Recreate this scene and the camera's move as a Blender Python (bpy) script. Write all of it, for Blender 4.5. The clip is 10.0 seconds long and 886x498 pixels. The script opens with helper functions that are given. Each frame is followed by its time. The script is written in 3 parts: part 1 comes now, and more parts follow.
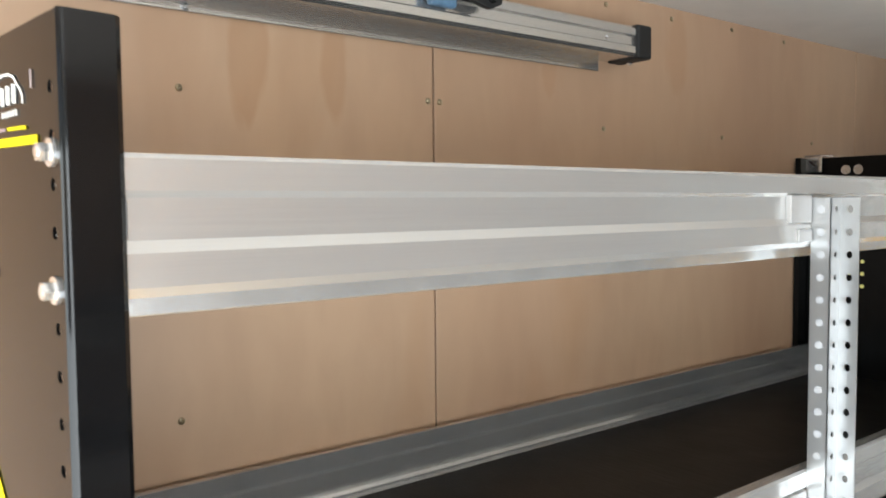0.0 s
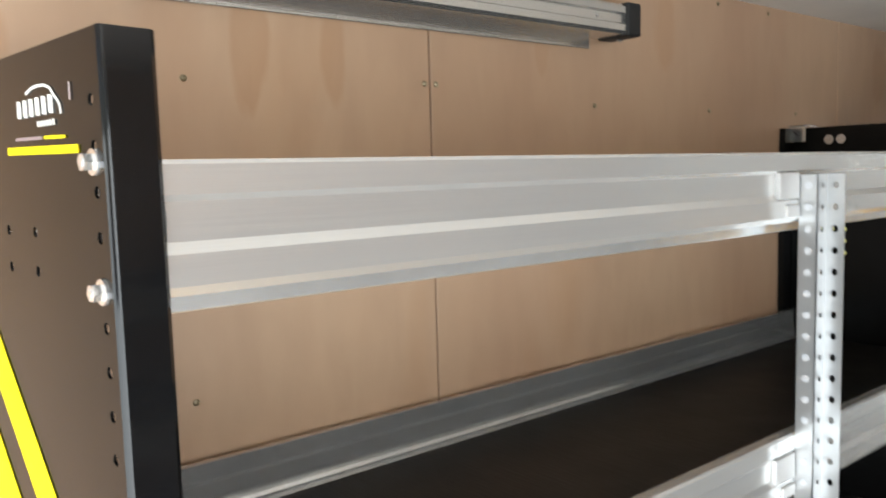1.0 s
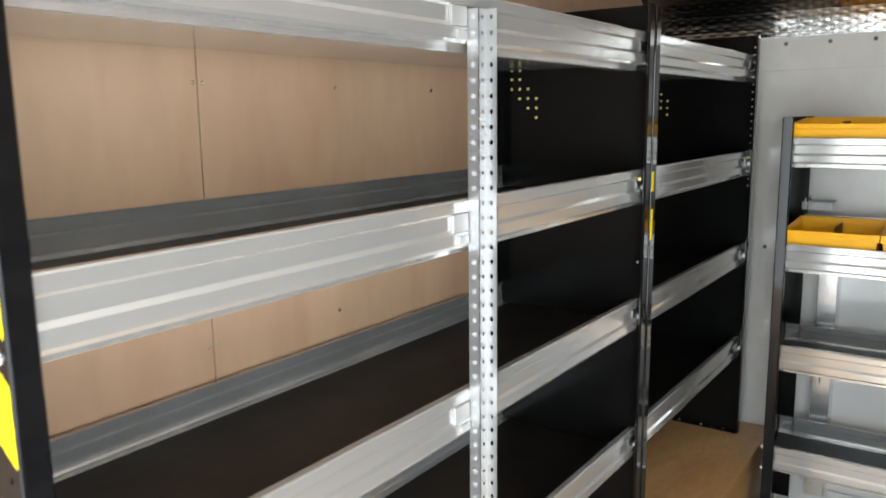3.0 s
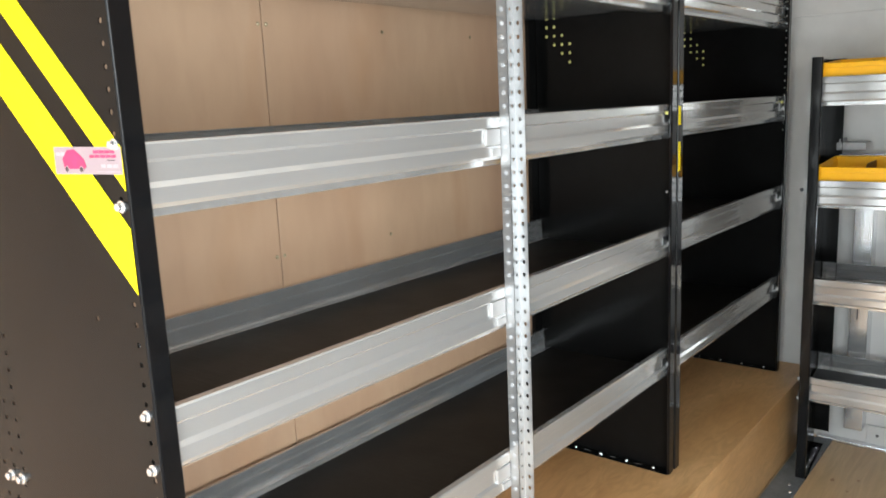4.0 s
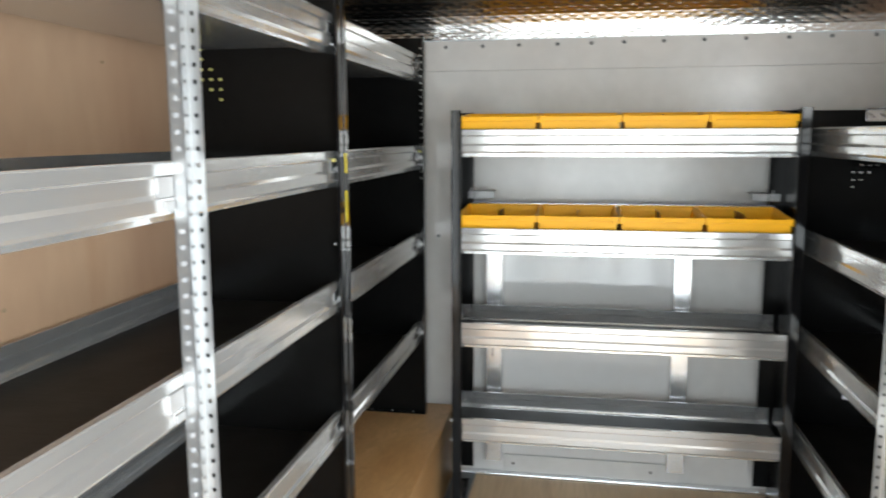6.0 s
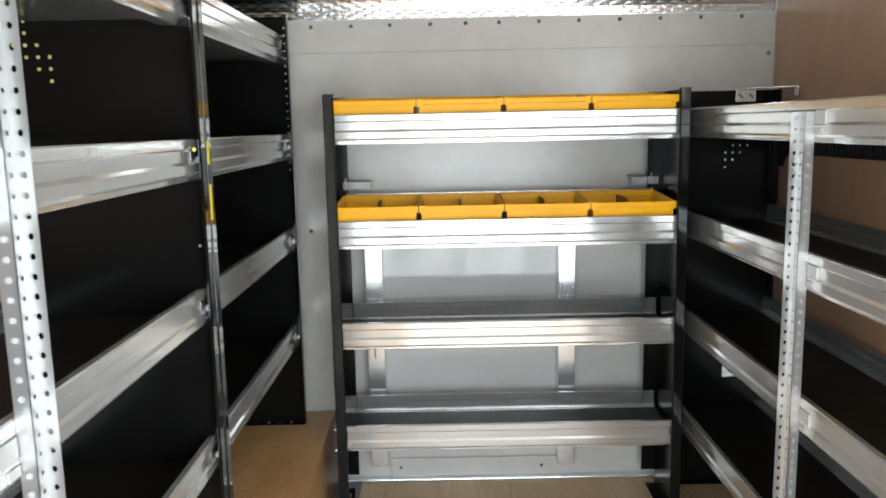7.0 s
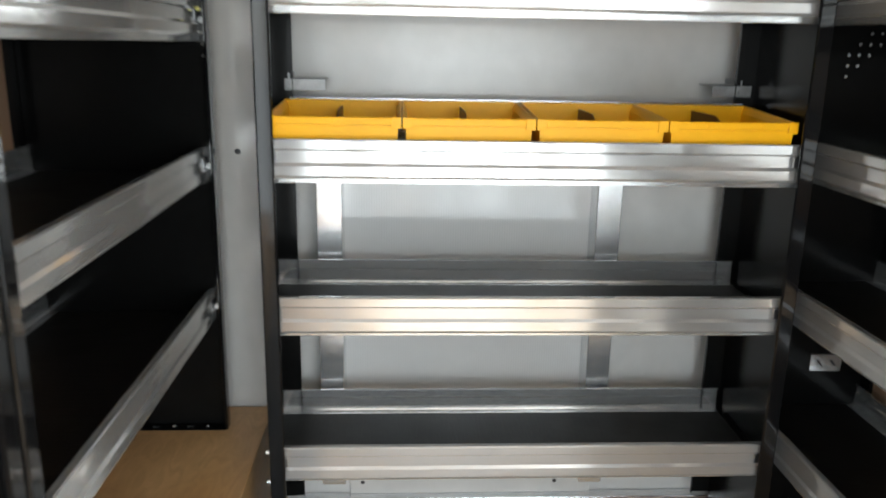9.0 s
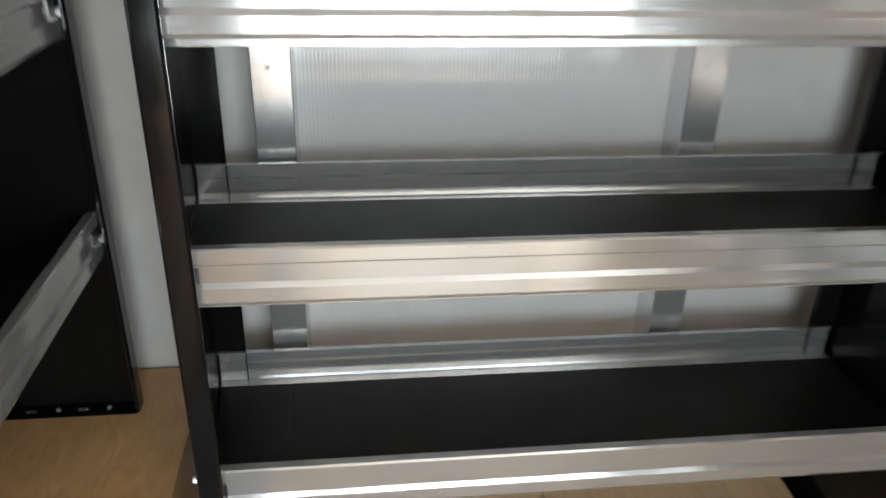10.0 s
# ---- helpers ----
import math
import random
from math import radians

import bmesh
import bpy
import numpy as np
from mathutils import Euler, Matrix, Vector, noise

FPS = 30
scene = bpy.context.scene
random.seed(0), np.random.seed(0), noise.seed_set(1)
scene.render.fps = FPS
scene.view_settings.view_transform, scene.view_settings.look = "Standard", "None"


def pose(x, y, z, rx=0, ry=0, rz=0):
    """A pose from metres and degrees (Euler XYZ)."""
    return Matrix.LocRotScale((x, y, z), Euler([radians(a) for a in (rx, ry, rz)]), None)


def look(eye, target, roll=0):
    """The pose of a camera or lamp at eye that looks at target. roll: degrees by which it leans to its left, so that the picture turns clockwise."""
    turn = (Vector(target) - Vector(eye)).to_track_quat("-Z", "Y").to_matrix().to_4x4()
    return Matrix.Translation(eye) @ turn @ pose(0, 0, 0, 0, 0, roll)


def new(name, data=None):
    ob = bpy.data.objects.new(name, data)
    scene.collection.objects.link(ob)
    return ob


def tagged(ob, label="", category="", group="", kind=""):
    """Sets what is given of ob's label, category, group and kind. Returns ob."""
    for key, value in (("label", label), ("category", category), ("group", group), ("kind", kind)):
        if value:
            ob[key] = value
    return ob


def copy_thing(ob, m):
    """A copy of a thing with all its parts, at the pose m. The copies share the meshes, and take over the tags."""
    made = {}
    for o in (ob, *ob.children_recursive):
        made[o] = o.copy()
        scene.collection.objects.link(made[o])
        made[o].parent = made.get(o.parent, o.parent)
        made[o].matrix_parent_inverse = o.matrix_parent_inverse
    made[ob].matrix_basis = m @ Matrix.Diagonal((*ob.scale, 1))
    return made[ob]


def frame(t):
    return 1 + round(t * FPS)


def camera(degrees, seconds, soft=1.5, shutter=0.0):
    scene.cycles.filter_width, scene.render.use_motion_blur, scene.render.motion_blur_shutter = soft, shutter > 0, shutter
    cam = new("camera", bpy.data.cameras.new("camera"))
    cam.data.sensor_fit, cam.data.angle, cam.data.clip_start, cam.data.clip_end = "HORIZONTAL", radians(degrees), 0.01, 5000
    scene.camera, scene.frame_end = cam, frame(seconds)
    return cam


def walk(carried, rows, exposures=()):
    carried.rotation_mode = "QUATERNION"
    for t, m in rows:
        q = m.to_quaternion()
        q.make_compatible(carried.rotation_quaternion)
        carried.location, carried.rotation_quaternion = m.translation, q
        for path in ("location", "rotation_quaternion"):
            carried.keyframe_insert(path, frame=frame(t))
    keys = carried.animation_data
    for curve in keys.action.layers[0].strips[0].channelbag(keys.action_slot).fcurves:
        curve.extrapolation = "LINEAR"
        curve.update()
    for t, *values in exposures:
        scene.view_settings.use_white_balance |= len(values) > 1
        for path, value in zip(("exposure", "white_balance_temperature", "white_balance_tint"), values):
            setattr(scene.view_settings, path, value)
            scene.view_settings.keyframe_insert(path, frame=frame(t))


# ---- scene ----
cam = camera(59.1, 10.0, soft=1.7, shutter=0.4)
PATH = [
    (0, (0.132, 0.006, 1.629), (1.349, 1.589, 1.516), -0.5),
    (0.5, (0.105, 0.011, 1.648), (1.319, 1.597, 1.543), -1.2),
    (1, (0.098, -0.002, 1.647), (1.343, 1.551, 1.452), -1.6),
    (1.5, (0.118, -0.056, 1.622), (1.512, 1.348, 1.329), -2.1),
    (2, (0.097, -0.109, 1.573), (1.645, 1.112, 1.234), -1.0),
    (2.5, (0.014, -0.196, 1.499), (1.62, 0.954, 1.188), -1.4),
    (2.7, (-0.033, -0.224, 1.49), (1.592, 0.893, 1.159), -0.6),
    (4, (-0.249, -0.414, 1.356), (1.272, 0.832, 0.988), -2.6),
    (4.5, (-0.248, -0.434, 1.35), (1.261, 0.821, 0.961), -2.8),
    (5, (-0.234, -0.425, 1.357), (1.333, 0.773, 1.027), -1.5),
    (5.5, (-0.177, -0.303, 1.367), (1.624, 0.516, 1.08), -0.4),
    (6, (-0.111, -0.171, 1.363), (1.836, 0.183, 1.075), -0.2),
    (7.5, (0.176, -0.088, 1.32), (2.15, -0.107, 1.0), -1.0),
    (8, (0.34, -0.071, 1.299), (2.306, -0.078, 0.931), 0.1),
    (8.5, (0.619, -0.026, 1.301), (2.574, -0.062, 0.882), 0.7),
    (9, (0.944, -0.013, 1.236), (2.876, -0.119, 0.73), 1.1),
    (9.5, (1.265, -0.006, 1.197), (3.145, -0.199, 0.543), 1.8),
    (10, (1.639, 0.046, 1.147), (3.417, -0.177, 0.258), 1.5),
]
EXPOSURES = [(0, 0.06), (2.0, 0.04), (4.5, 0.08), (6.2, 0.12), (8.5, 0.14), (10.0, 0.30)]
walk(cam, [(t, look(eye, target, roll)) for t, eye, target, roll in PATH], EXPOSURES)

# ---- world and light ----
world = bpy.data.worlds.new("sky")
scene.world = world
world.use_nodes = True
wn = world.node_tree.nodes
sky = wn.new("ShaderNodeTexSky")
sky.sky_type, sky.sun_disc = "NISHITA", False
sky.sun_elevation, sky.sun_rotation = radians(48), radians(250)
wn["Background"].inputs[1].default_value = 0.12
world.node_tree.links.new(sky.outputs[0], wn["Background"].inputs[0])

sun = new("sun", bpy.data.lights.new("sun", "SUN"))
sun.data.energy, sun.data.angle, sun.data.color = 4.2, radians(0.5), (1.0, 0.965, 0.92)
sun.matrix_world = look((-6, -3, 8), (0, 0.5, 0))

# daylight in the open rear doors, plus fill in an added unseen side opening
DOOR_X = -0.55
for name, size, energy, eye, way in (
        ("rear_door_light", (1.00, 1.42), 36.0, (DOOR_X - 0.02, -0.33, 0.72), (1, 0, -0.20)),
        ("rear_gap_light", (0.52, 1.70), 16.0, (DOOR_X - 0.02, 0.585, 0.87), (1, 0, -0.20)),
        ("rear_edge_light", (0.32, 1.80), 11.0, (DOOR_X - 0.02, -1.13, 0.915), (1, 0, -0.20)),
        ("side_fill_light", (1.06, 1.50), 46.0, (0.08, -1.318, 1.04), (0.2, 1, 0.0))):
    lamp = new(name, bpy.data.lights.new(name, "AREA"))
    lamp.data.shape, lamp.data.size, lamp.data.size_y = "RECTANGLE", *size
    lamp.data.energy, lamp.data.color = energy, (0.90, 0.965, 1.0) if name.startswith("side") else (0.87, 0.955, 0.99)
    lamp.matrix_world = look(eye, Vector(eye) + Vector(way))


# ---- materials ----
def material(name, colour, rough=0.5, metal=0.0, vary=0.0, scale=8.0, stretch=(1, 1, 1), rough_vary=0.0,
             bump=0.0, bump_scale=200.0, bump_stretch=(1, 1, 1), dark=None, coat=0.0, spec=0.5):
    m = bpy.data.materials.new(name)
    m.use_nodes = True
    nt = m.node_tree
    n, link = nt.nodes, nt.links.new
    b = n["Principled BSDF"]
    b.inputs["Base Color"].default_value = (*colour, 1)
    b.inputs["Roughness"].default_value = rough
    b.inputs["Metallic"].default_value = metal
    b.inputs["Coat Weight"].default_value = coat
    b.inputs["Specular IOR Level"].default_value = spec
    co = n.new("ShaderNodeTexCoord")

    def noise_at(sc, st, detail=5.0):
        mp = n.new("ShaderNodeMapping")
        mp.inputs["Scale"].default_value = st
        link(co.outputs["Object"], mp.inputs[0])
        t = n.new("ShaderNodeTexNoise")
        t.inputs["Scale"].default_value, t.inputs["Detail"].default_value = sc, detail
        link(mp.outputs[0], t.inputs["Vector"])
        return t

    if vary or dark:
        a, c = noise_at(scale, stretch), noise_at(scale * 7, stretch)
        mix = n.new("ShaderNodeMix")
        mix.inputs[0].default_value = 0.35
        link(a.outputs[0], mix.inputs[2]), link(c.outputs[0], mix.inputs[3])
        ramp = n.new("ShaderNodeValToRGB")
        ramp.color_ramp.elements[0].position, ramp.color_ramp.elements[1].position = 0.36, 0.66
        lo = dark or tuple(v * (1 - vary) for v in colour)
        ramp.color_ramp.elements[0].color = (*lo, 1)
        ramp.color_ramp.elements[1].color = (*(min(1, v * (1 + vary * 0.6)) for v in colour), 1)
        link(mix.outputs[0], ramp.inputs[0])
        link(ramp.outputs[0], b.inputs["Base Color"])
    if rough_vary:
        a = noise_at(scale * 1.7, stretch)
        r = n.new("ShaderNodeMapRange")
        r.inputs[3].default_value, r.inputs[4].default_value = rough - rough_vary, rough + rough_vary
        link(a.outputs[0], r.inputs[0]), link(r.outputs[0], b.inputs["Roughness"])
    if bump:
        a = noise_at(bump_scale, bump_stretch, 3.0)
        bp = n.new("ShaderNodeBump")
        bp.inputs["Strength"].default_value, bp.inputs["Distance"].default_value = bump, 0.002
        link(a.outputs[0], bp.inputs["Height"]), link(bp.outputs[0], b.inputs["Normal"])
    return m


def plywood(name, light, dark, stain, axis_scale, glossy, marks=(), figure=0.20):
    """Rotary-cut veneer: long soft grain along one axis, broad bands and a few brown water stains."""
    m = bpy.data.materials.new(name)
    m.use_nodes = True
    n, link = m.node_tree.nodes, m.node_tree.links.new
    b = n["Principled BSDF"]
    b.inputs["Roughness"].default_value = glossy
    co = n.new("ShaderNodeTexCoord")

    def layer(sc, st, detail, lo, hi):
        mp = n.new("ShaderNodeMapping")
        mp.inputs["Scale"].default_value = st
        link(co.outputs["Object"], mp.inputs[0])
        t = n.new("ShaderNodeTexNoise")
        t.inputs["Scale"].default_value, t.inputs["Detail"].default_value = sc, detail
        t.inputs["Distortion"].default_value = 0.4 + 2.0 * (figure > 0.3)
        link(mp.outputs[0], t.inputs["Vector"])
        r = n.new("ShaderNodeMapRange")
        r.inputs[1].default_value, r.inputs[2].default_value = lo, hi
        link(t.outputs[0], r.inputs[0])
        return r.outputs[0]

    def blend(fac, a, c):
        x = n.new("ShaderNodeMix")
        x.data_type = "RGBA"
        link(fac, x.inputs[0])
        for value, socket in ((a, x.inputs[6]), (c, x.inputs[7])):
            if isinstance(value, tuple):
                socket.default_value = (*value, 1)
            else:
                link(value, socket)
        return x.outputs[2]

    broad = layer(2.2, axis_scale, 4, 0.32, 0.68)
    grain = layer(26, axis_scale, 6, 0.35, 0.75)
    half = n.new("ShaderNodeMath")
    half.operation = "MULTIPLY"
    half.inputs[1].default_value = figure
    link(grain, half.inputs[0])
    col = blend(broad, light, dark)
    col = blend(half.outputs[0], col, tuple(v * 0.72 for v in dark))
    spots = layer(3.4, tuple(v * 1.0 for v in axis_scale), 4, 0.57, 0.68)
    cut = n.new("ShaderNodeMath")
    cut.operation = "MULTIPLY"
    cut.inputs[1].default_value = 0.28
    link(spots, cut.inputs[0])
    col = blend(cut.outputs[0], col, stain)
    for centre, spread, depth in marks:
        # a brown run-down stain with a ragged edge
        sub, scl, ln, sm = n.new("ShaderNodeVectorMath"), n.new("ShaderNodeVectorMath"), n.new("ShaderNodeVectorMath"), n.new("ShaderNodeMath")
        sub.operation, scl.operation, ln.operation, sm.operation = "SUBTRACT", "MULTIPLY", "LENGTH", "ADD"
        sub.inputs[1].default_value, scl.inputs[1].default_value = centre, tuple(1 / v for v in spread)
        link(co.outputs["Object"], sub.inputs[0]), link(sub.outputs[0], scl.inputs[0]), link(scl.outputs[0], ln.inputs[0])
        link(ln.outputs[1], sm.inputs[0]), link(layer(20, (1, 1, 0.28), 6, 0.1, 0.9), sm.inputs[1])
        mk = n.new("ShaderNodeMapRange")
        mk.inputs[1].default_value, mk.inputs[2].default_value, mk.inputs[3].default_value, mk.inputs[4].default_value = 1.12, 1.34, depth, 0.0
        link(sm.outputs[0], mk.inputs[0])
        col = blend(mk.outputs[0], col, stain)
    link(col, b.inputs["Base Color"])
    bp = n.new("ShaderNodeBump")
    bp.inputs["Strength"].default_value, bp.inputs["Distance"].default_value = 0.12, 0.001
    link(grain, bp.inputs["Height"]), link(bp.outputs[0], b.inputs["Normal"])
    return m


def brushed(name, colour, rough, along, aniso_bump=0.06, metal=0.55, coat=0.0, rough_vary=0.09):
    """Mill-finish metal with fine drawing lines along one axis and cloudy handling marks."""
    m = material(name, colour, rough, metal, vary=0.08, scale=9, stretch=along, rough_vary=rough_vary,
                 bump=aniso_bump, bump_scale=420, bump_stretch=along, coat=coat)
    m.node_tree.nodes["Principled BSDF"].inputs["Coat Roughness"].default_value = 0.06
    return m


ALU = brushed("mill_aluminium", (0.53, 0.528, 0.52), 0.13, (0.03, 1, 1), aniso_bump=0.10, metal=0.66, coat=0.35, rough_vary=0.06)
RAIL = brushed("rail_aluminium", (0.68, 0.67, 0.65), 0.20, (0.03, 1, 1), metal=0.88)
ALU_POST = brushed("galvanised_post", (0.46, 0.468, 0.475), 0.31, (1, 1, 0.05), metal=0.72)
GALV = material("galvanised_sheet", (0.64, 0.65, 0.65), 0.18, 0.76, vary=0.12, scale=5, rough_vary=0.06, bump=0.008, bump_scale=40)
ZINC = material("zinc_plate", (0.76, 0.77, 0.78), 0.19, 0.85, vary=0.06, scale=4, rough_vary=0.03)
STEEL = material("dull_steel", (0.30, 0.30, 0.30), 0.42, 1.0, vary=0.2, scale=30)
BRASS_STEEL = material("yellowed_steel", (0.42, 0.36, 0.24), 0.35, 1.0, vary=0.2, scale=30)
PUNCHED = material("punched_zinc", (0.50, 0.515, 0.54), 0.45, 0.2, vary=0.1, scale=60)
JOIN = brushed("joining_plate_metal", (0.50, 0.50, 0.50), 0.38, (1, 1, 0.05))
DARK_STEEL = material("dark_zinc", (0.16, 0.165, 0.17), 0.38, 1.0, vary=0.2, scale=30)
BLACK = material("black_powder_coat", (0.006, 0.006, 0.0059), 0.18, vary=0.25, scale=5, rough_vary=0.04, bump=0.03, bump_scale=700, spec=0.15)
BLACK_EDGE = material("gloss_black_edge", (0.006, 0.006, 0.0065), 0.08, vary=0.25, scale=5, rough_vary=0.02, spec=0.32)
MAT = material("ribbed_rubber_mat", (0.011, 0.0098, 0.0085), 0.46, vary=0.35, scale=6, rough_vary=0.08, bump=0.25, bump_scale=260, bump_stretch=(1, 0.05, 1), spec=0.22)
PLY = plywood("sealed_plywood", (0.542, 0.366, 0.238), (0.43, 0.268, 0.172), (0.36, 0.175, 0.07), (1.0, 1.0, 0.30), 0.40, figure=0.19,
              marks=(((0.514, 0.868, 1.812), (0.034, 0.05, 0.10), 0.33), ((0.629, 0.868, 1.792), (0.026, 0.05, 0.10), 0.30), ((1.324, 0.868, 1.892), (0.05, 0.05, 0.11), 0.21),
                     ((1.004, 0.868, 1.832), (0.022, 0.05, 0.06), 0.18), ((2.224, 0.868, 1.872), (0.05, 0.05, 0.10), 0.21), ((0.224, 0.868, 1.792), (0.05, 0.05, 0.05), 0.30)))
PLY_FLOOR = plywood("pine_floor_plywood", (0.66, 0.475, 0.285), (0.54, 0.37, 0.20), (0.26, 0.10, 0.035), (0.10, 1.0, 1.0), 0.33, figure=0.6,
                    marks=(((2.544, 0.163, 0.0), (0.016, 0.008, 0.05), 0.7), ((2.484, 0.103, 0.0), (0.010, 0.006, 0.05), 0.6), ((2.584, 0.089, 0.0), (0.009, 0.006, 0.05), 0.7), ((2.464, 0.019, 0.0), (0.014, 0.008, 0.05), 0.6)))
PLY_BOX = plywood("wheel_box_plywood", (0.70, 0.44, 0.21), (0.52, 0.295, 0.12), (0.27, 0.13, 0.05), (0.30, 1.0, 1.0), 0.36, figure=0.5)
WHITE = material("white_painted_panel", (0.57, 0.565, 0.55), 0.20, vary=0.09, scale=2.6, rough_vary=0.06, bump=0.012, bump_scale=9, coat=0.08)
WHITE_GLOSS = material("glossy_white_insert", (0.58, 0.58, 0.575), 0.09, vary=0.05, scale=2.2, rough_vary=0.03, coat=0.3)
CEIL = material("grey_white_liner", (0.80, 0.77, 0.73), 0.5, vary=0.08, scale=2, bump=0.05, bump_scale=80)
GREY_STRIP = material("grey_floor_trim", (0.16, 0.175, 0.185), 0.5, vary=0.3, scale=14, rough_vary=0.1)
YELLOW = material("yellow_bin_plastic", (0.97, 0.49, 0.005), 0.42, vary=0.05, scale=12, bump=0.04, bump_scale=300, spec=0.3)
DECAL = material("yellow_decal", (0.78, 0.63, 0.004), 0.5, vary=0.03, scale=20, spec=0.2)
DECAL_WHITE = material("white_decal", (0.80, 0.79, 0.77), 0.45, vary=0.04, scale=30)
DECAL_PINK = material("pink_print", (0.42, 0.025, 0.10), 0.45, vary=0.2, scale=60)
DECAL_PALE = material("pale_pink_sticker", (0.27, 0.205, 0.22), 0.4, vary=0.05, scale=40)
DECAL_GREY = material("grey_print", (0.36, 0.30, 0.31), 0.5, vary=0.1, scale=60)
DARK_PRINT = material("dark_print", (0.03, 0.02, 0.02), 0.5, vary=0.1, scale=60)
RUBBER = material("black_rubber", (0.012, 0.012, 0.012), 0.6, vary=0.2, scale=20)
BRASS = material("yellow_zinc", (0.80, 0.76, 0.25), 0.35, 0.0, vary=0.2, scale=80)
BLUE_RAG = material("blue_film", (0.10, 0.19, 0.30), 0.4, vary=0.4, scale=30)
ASPHALT = material("asphalt", (0.10, 0.098, 0.095), 0.85, vary=0.3, scale=3, bump=0.4, bump_scale=120)
BODY = material("white_van_skin", (0.72, 0.72, 0.71), 0.3, vary=0.04, scale=3, coat=0.4)


def diamond_plate():
    m = bpy.data.materials.new("diamond_plate")
    m.use_nodes = True
    n, link = m.node_tree.nodes, m.node_tree.links.new
    b = n["Principled BSDF"]
    b.inputs["Base Color"].default_value = (0.62, 0.62, 0.61, 1)
    b.inputs["Metallic"].default_value, b.inputs["Roughness"].default_value = 1.0, 0.19
    co = n.new("ShaderNodeTexCoord")
    # short raised bars in a staggered grid, alternately leaning each way
    total = None
    for turn, off in ((45, 0.0), (-45, 0.0125)):
        mp = n.new("ShaderNodeMapping")
        mp.inputs["Location"].default_value = (0, off, off)
        mp.inputs["Rotation"].default_value = (radians(turn), 0, 0)
        mp.inputs["Scale"].default_value = (1, 26, 62)
        link(co.outputs["Object"], mp.inputs[0])
        vo = n.new("ShaderNodeTexVoronoi")
        vo.inputs["Scale"].default_value, vo.inputs["Randomness"].default_value = 1.0, 0.0
        link(mp.outputs[0], vo.inputs["Vector"])
        mr = n.new("ShaderNodeMapRange")
        mr.inputs[1].default_value, mr.inputs[2].default_value, mr.inputs[3].default_value, mr.inputs[4].default_value = 0.18, 0.42, 1.0, 0.0
        link(vo.outputs["Distance"], mr.inputs[0])
        if total is None:
            total = mr.outputs[0]
        else:
            mx = n.new("ShaderNodeMath")
            mx.operation = "MAXIMUM"
            link(total, mx.inputs[0]), link(mr.outputs[0], mx.inputs[1])
            total = mx.outputs[0]
    bp = n.new("ShaderNodeBump")
    bp.inputs["Strength"].default_value, bp.inputs["Distance"].default_value = 0.30, 0.002
    link(total, bp.inputs["Height"]), link(bp.outputs[0], b.inputs["Normal"])
    return m


DIAMOND = diamond_plate()


# ---- mesh helpers ----
def part(name, bm, mat, parent=None, label="", smooth=False, at=None):
    me = bpy.data.meshes.new(name)
    bmesh.ops.recalc_face_normals(bm, faces=bm.faces)
    bm.to_mesh(me)
    bm.free()
    me.materials.append(mat)
    if smooth:
        for p in me.polygons:
            p.use_smooth = True
    ob = new(name, me)
    if parent:
        ob.parent = parent
    if at is not None:
        ob.matrix_basis = at
    if label:
        tagged(ob, label)
    return ob


def again(ob, m, parent=None):
    """Another object on the same mesh."""
    o = new(ob.name.split(".")[0], ob.data)
    o.parent = parent or ob.parent
    o.matrix_basis = m
    return o


def empty(name, m, label, category, group=""):
    ob = new(name)
    ob.matrix_basis = m
    return tagged(ob, label, category, group)


def add_box(bm, lo, hi, bevel=0.0):
    r = bmesh.ops.create_cube(bm, size=1)
    size = [hi[i] - lo[i] for i in range(3)]
    for v in r["verts"]:
        v.co = Vector([lo[i] + (v.co[i] + 0.5) * size[i] for i in range(3)])
    if bevel:
        es = {e for v in r["verts"] for e in v.link_edges}
        bmesh.ops.bevel(bm, geom=list(es), offset=bevel, segments=2, affect="EDGES", profile=0.5)
    return bm


def box(lo, hi, bevel=0.0):
    return add_box(bmesh.new(), lo, hi, bevel)


def add_extrusion(bm, pts, axis, a, b):
    """A closed outline, given in the two axes that follow the named one, drawn out from a to b."""
    def place(p, d):
        return {"x": (d, p[0], p[1]), "y": (p[0], d, p[1]), "z": (p[0], p[1], d)}[axis]
    one = [bm.verts.new(place(p, a)) for p in pts]
    two = [bm.verts.new(place(p, b)) for p in pts]
    k = len(pts)
    for i in range(k):
        bm.faces.new((one[i], one[(i + 1) % k], two[(i + 1) % k], two[i]))
    bm.faces.new(one)
    bm.faces.new(two[::-1])
    return bm


def folded(line, t):
    """The closed outline of a sheet of thickness t folded along an open line of points."""
    left, right = [], []
    for i, p in enumerate(line):
        a = Vector(line[max(0, i - 1)])
        c = Vector(line[min(len(line) - 1, i + 1)])
        d = (c - a).normalized()
        nrm = Vector((-d.y, d.x)) * (t / 2)
        left.append((p[0] + nrm.x, p[1] + nrm.y))
        right.append((p[0] - nrm.x, p[1] - nrm.y))
    return left + right[::-1]


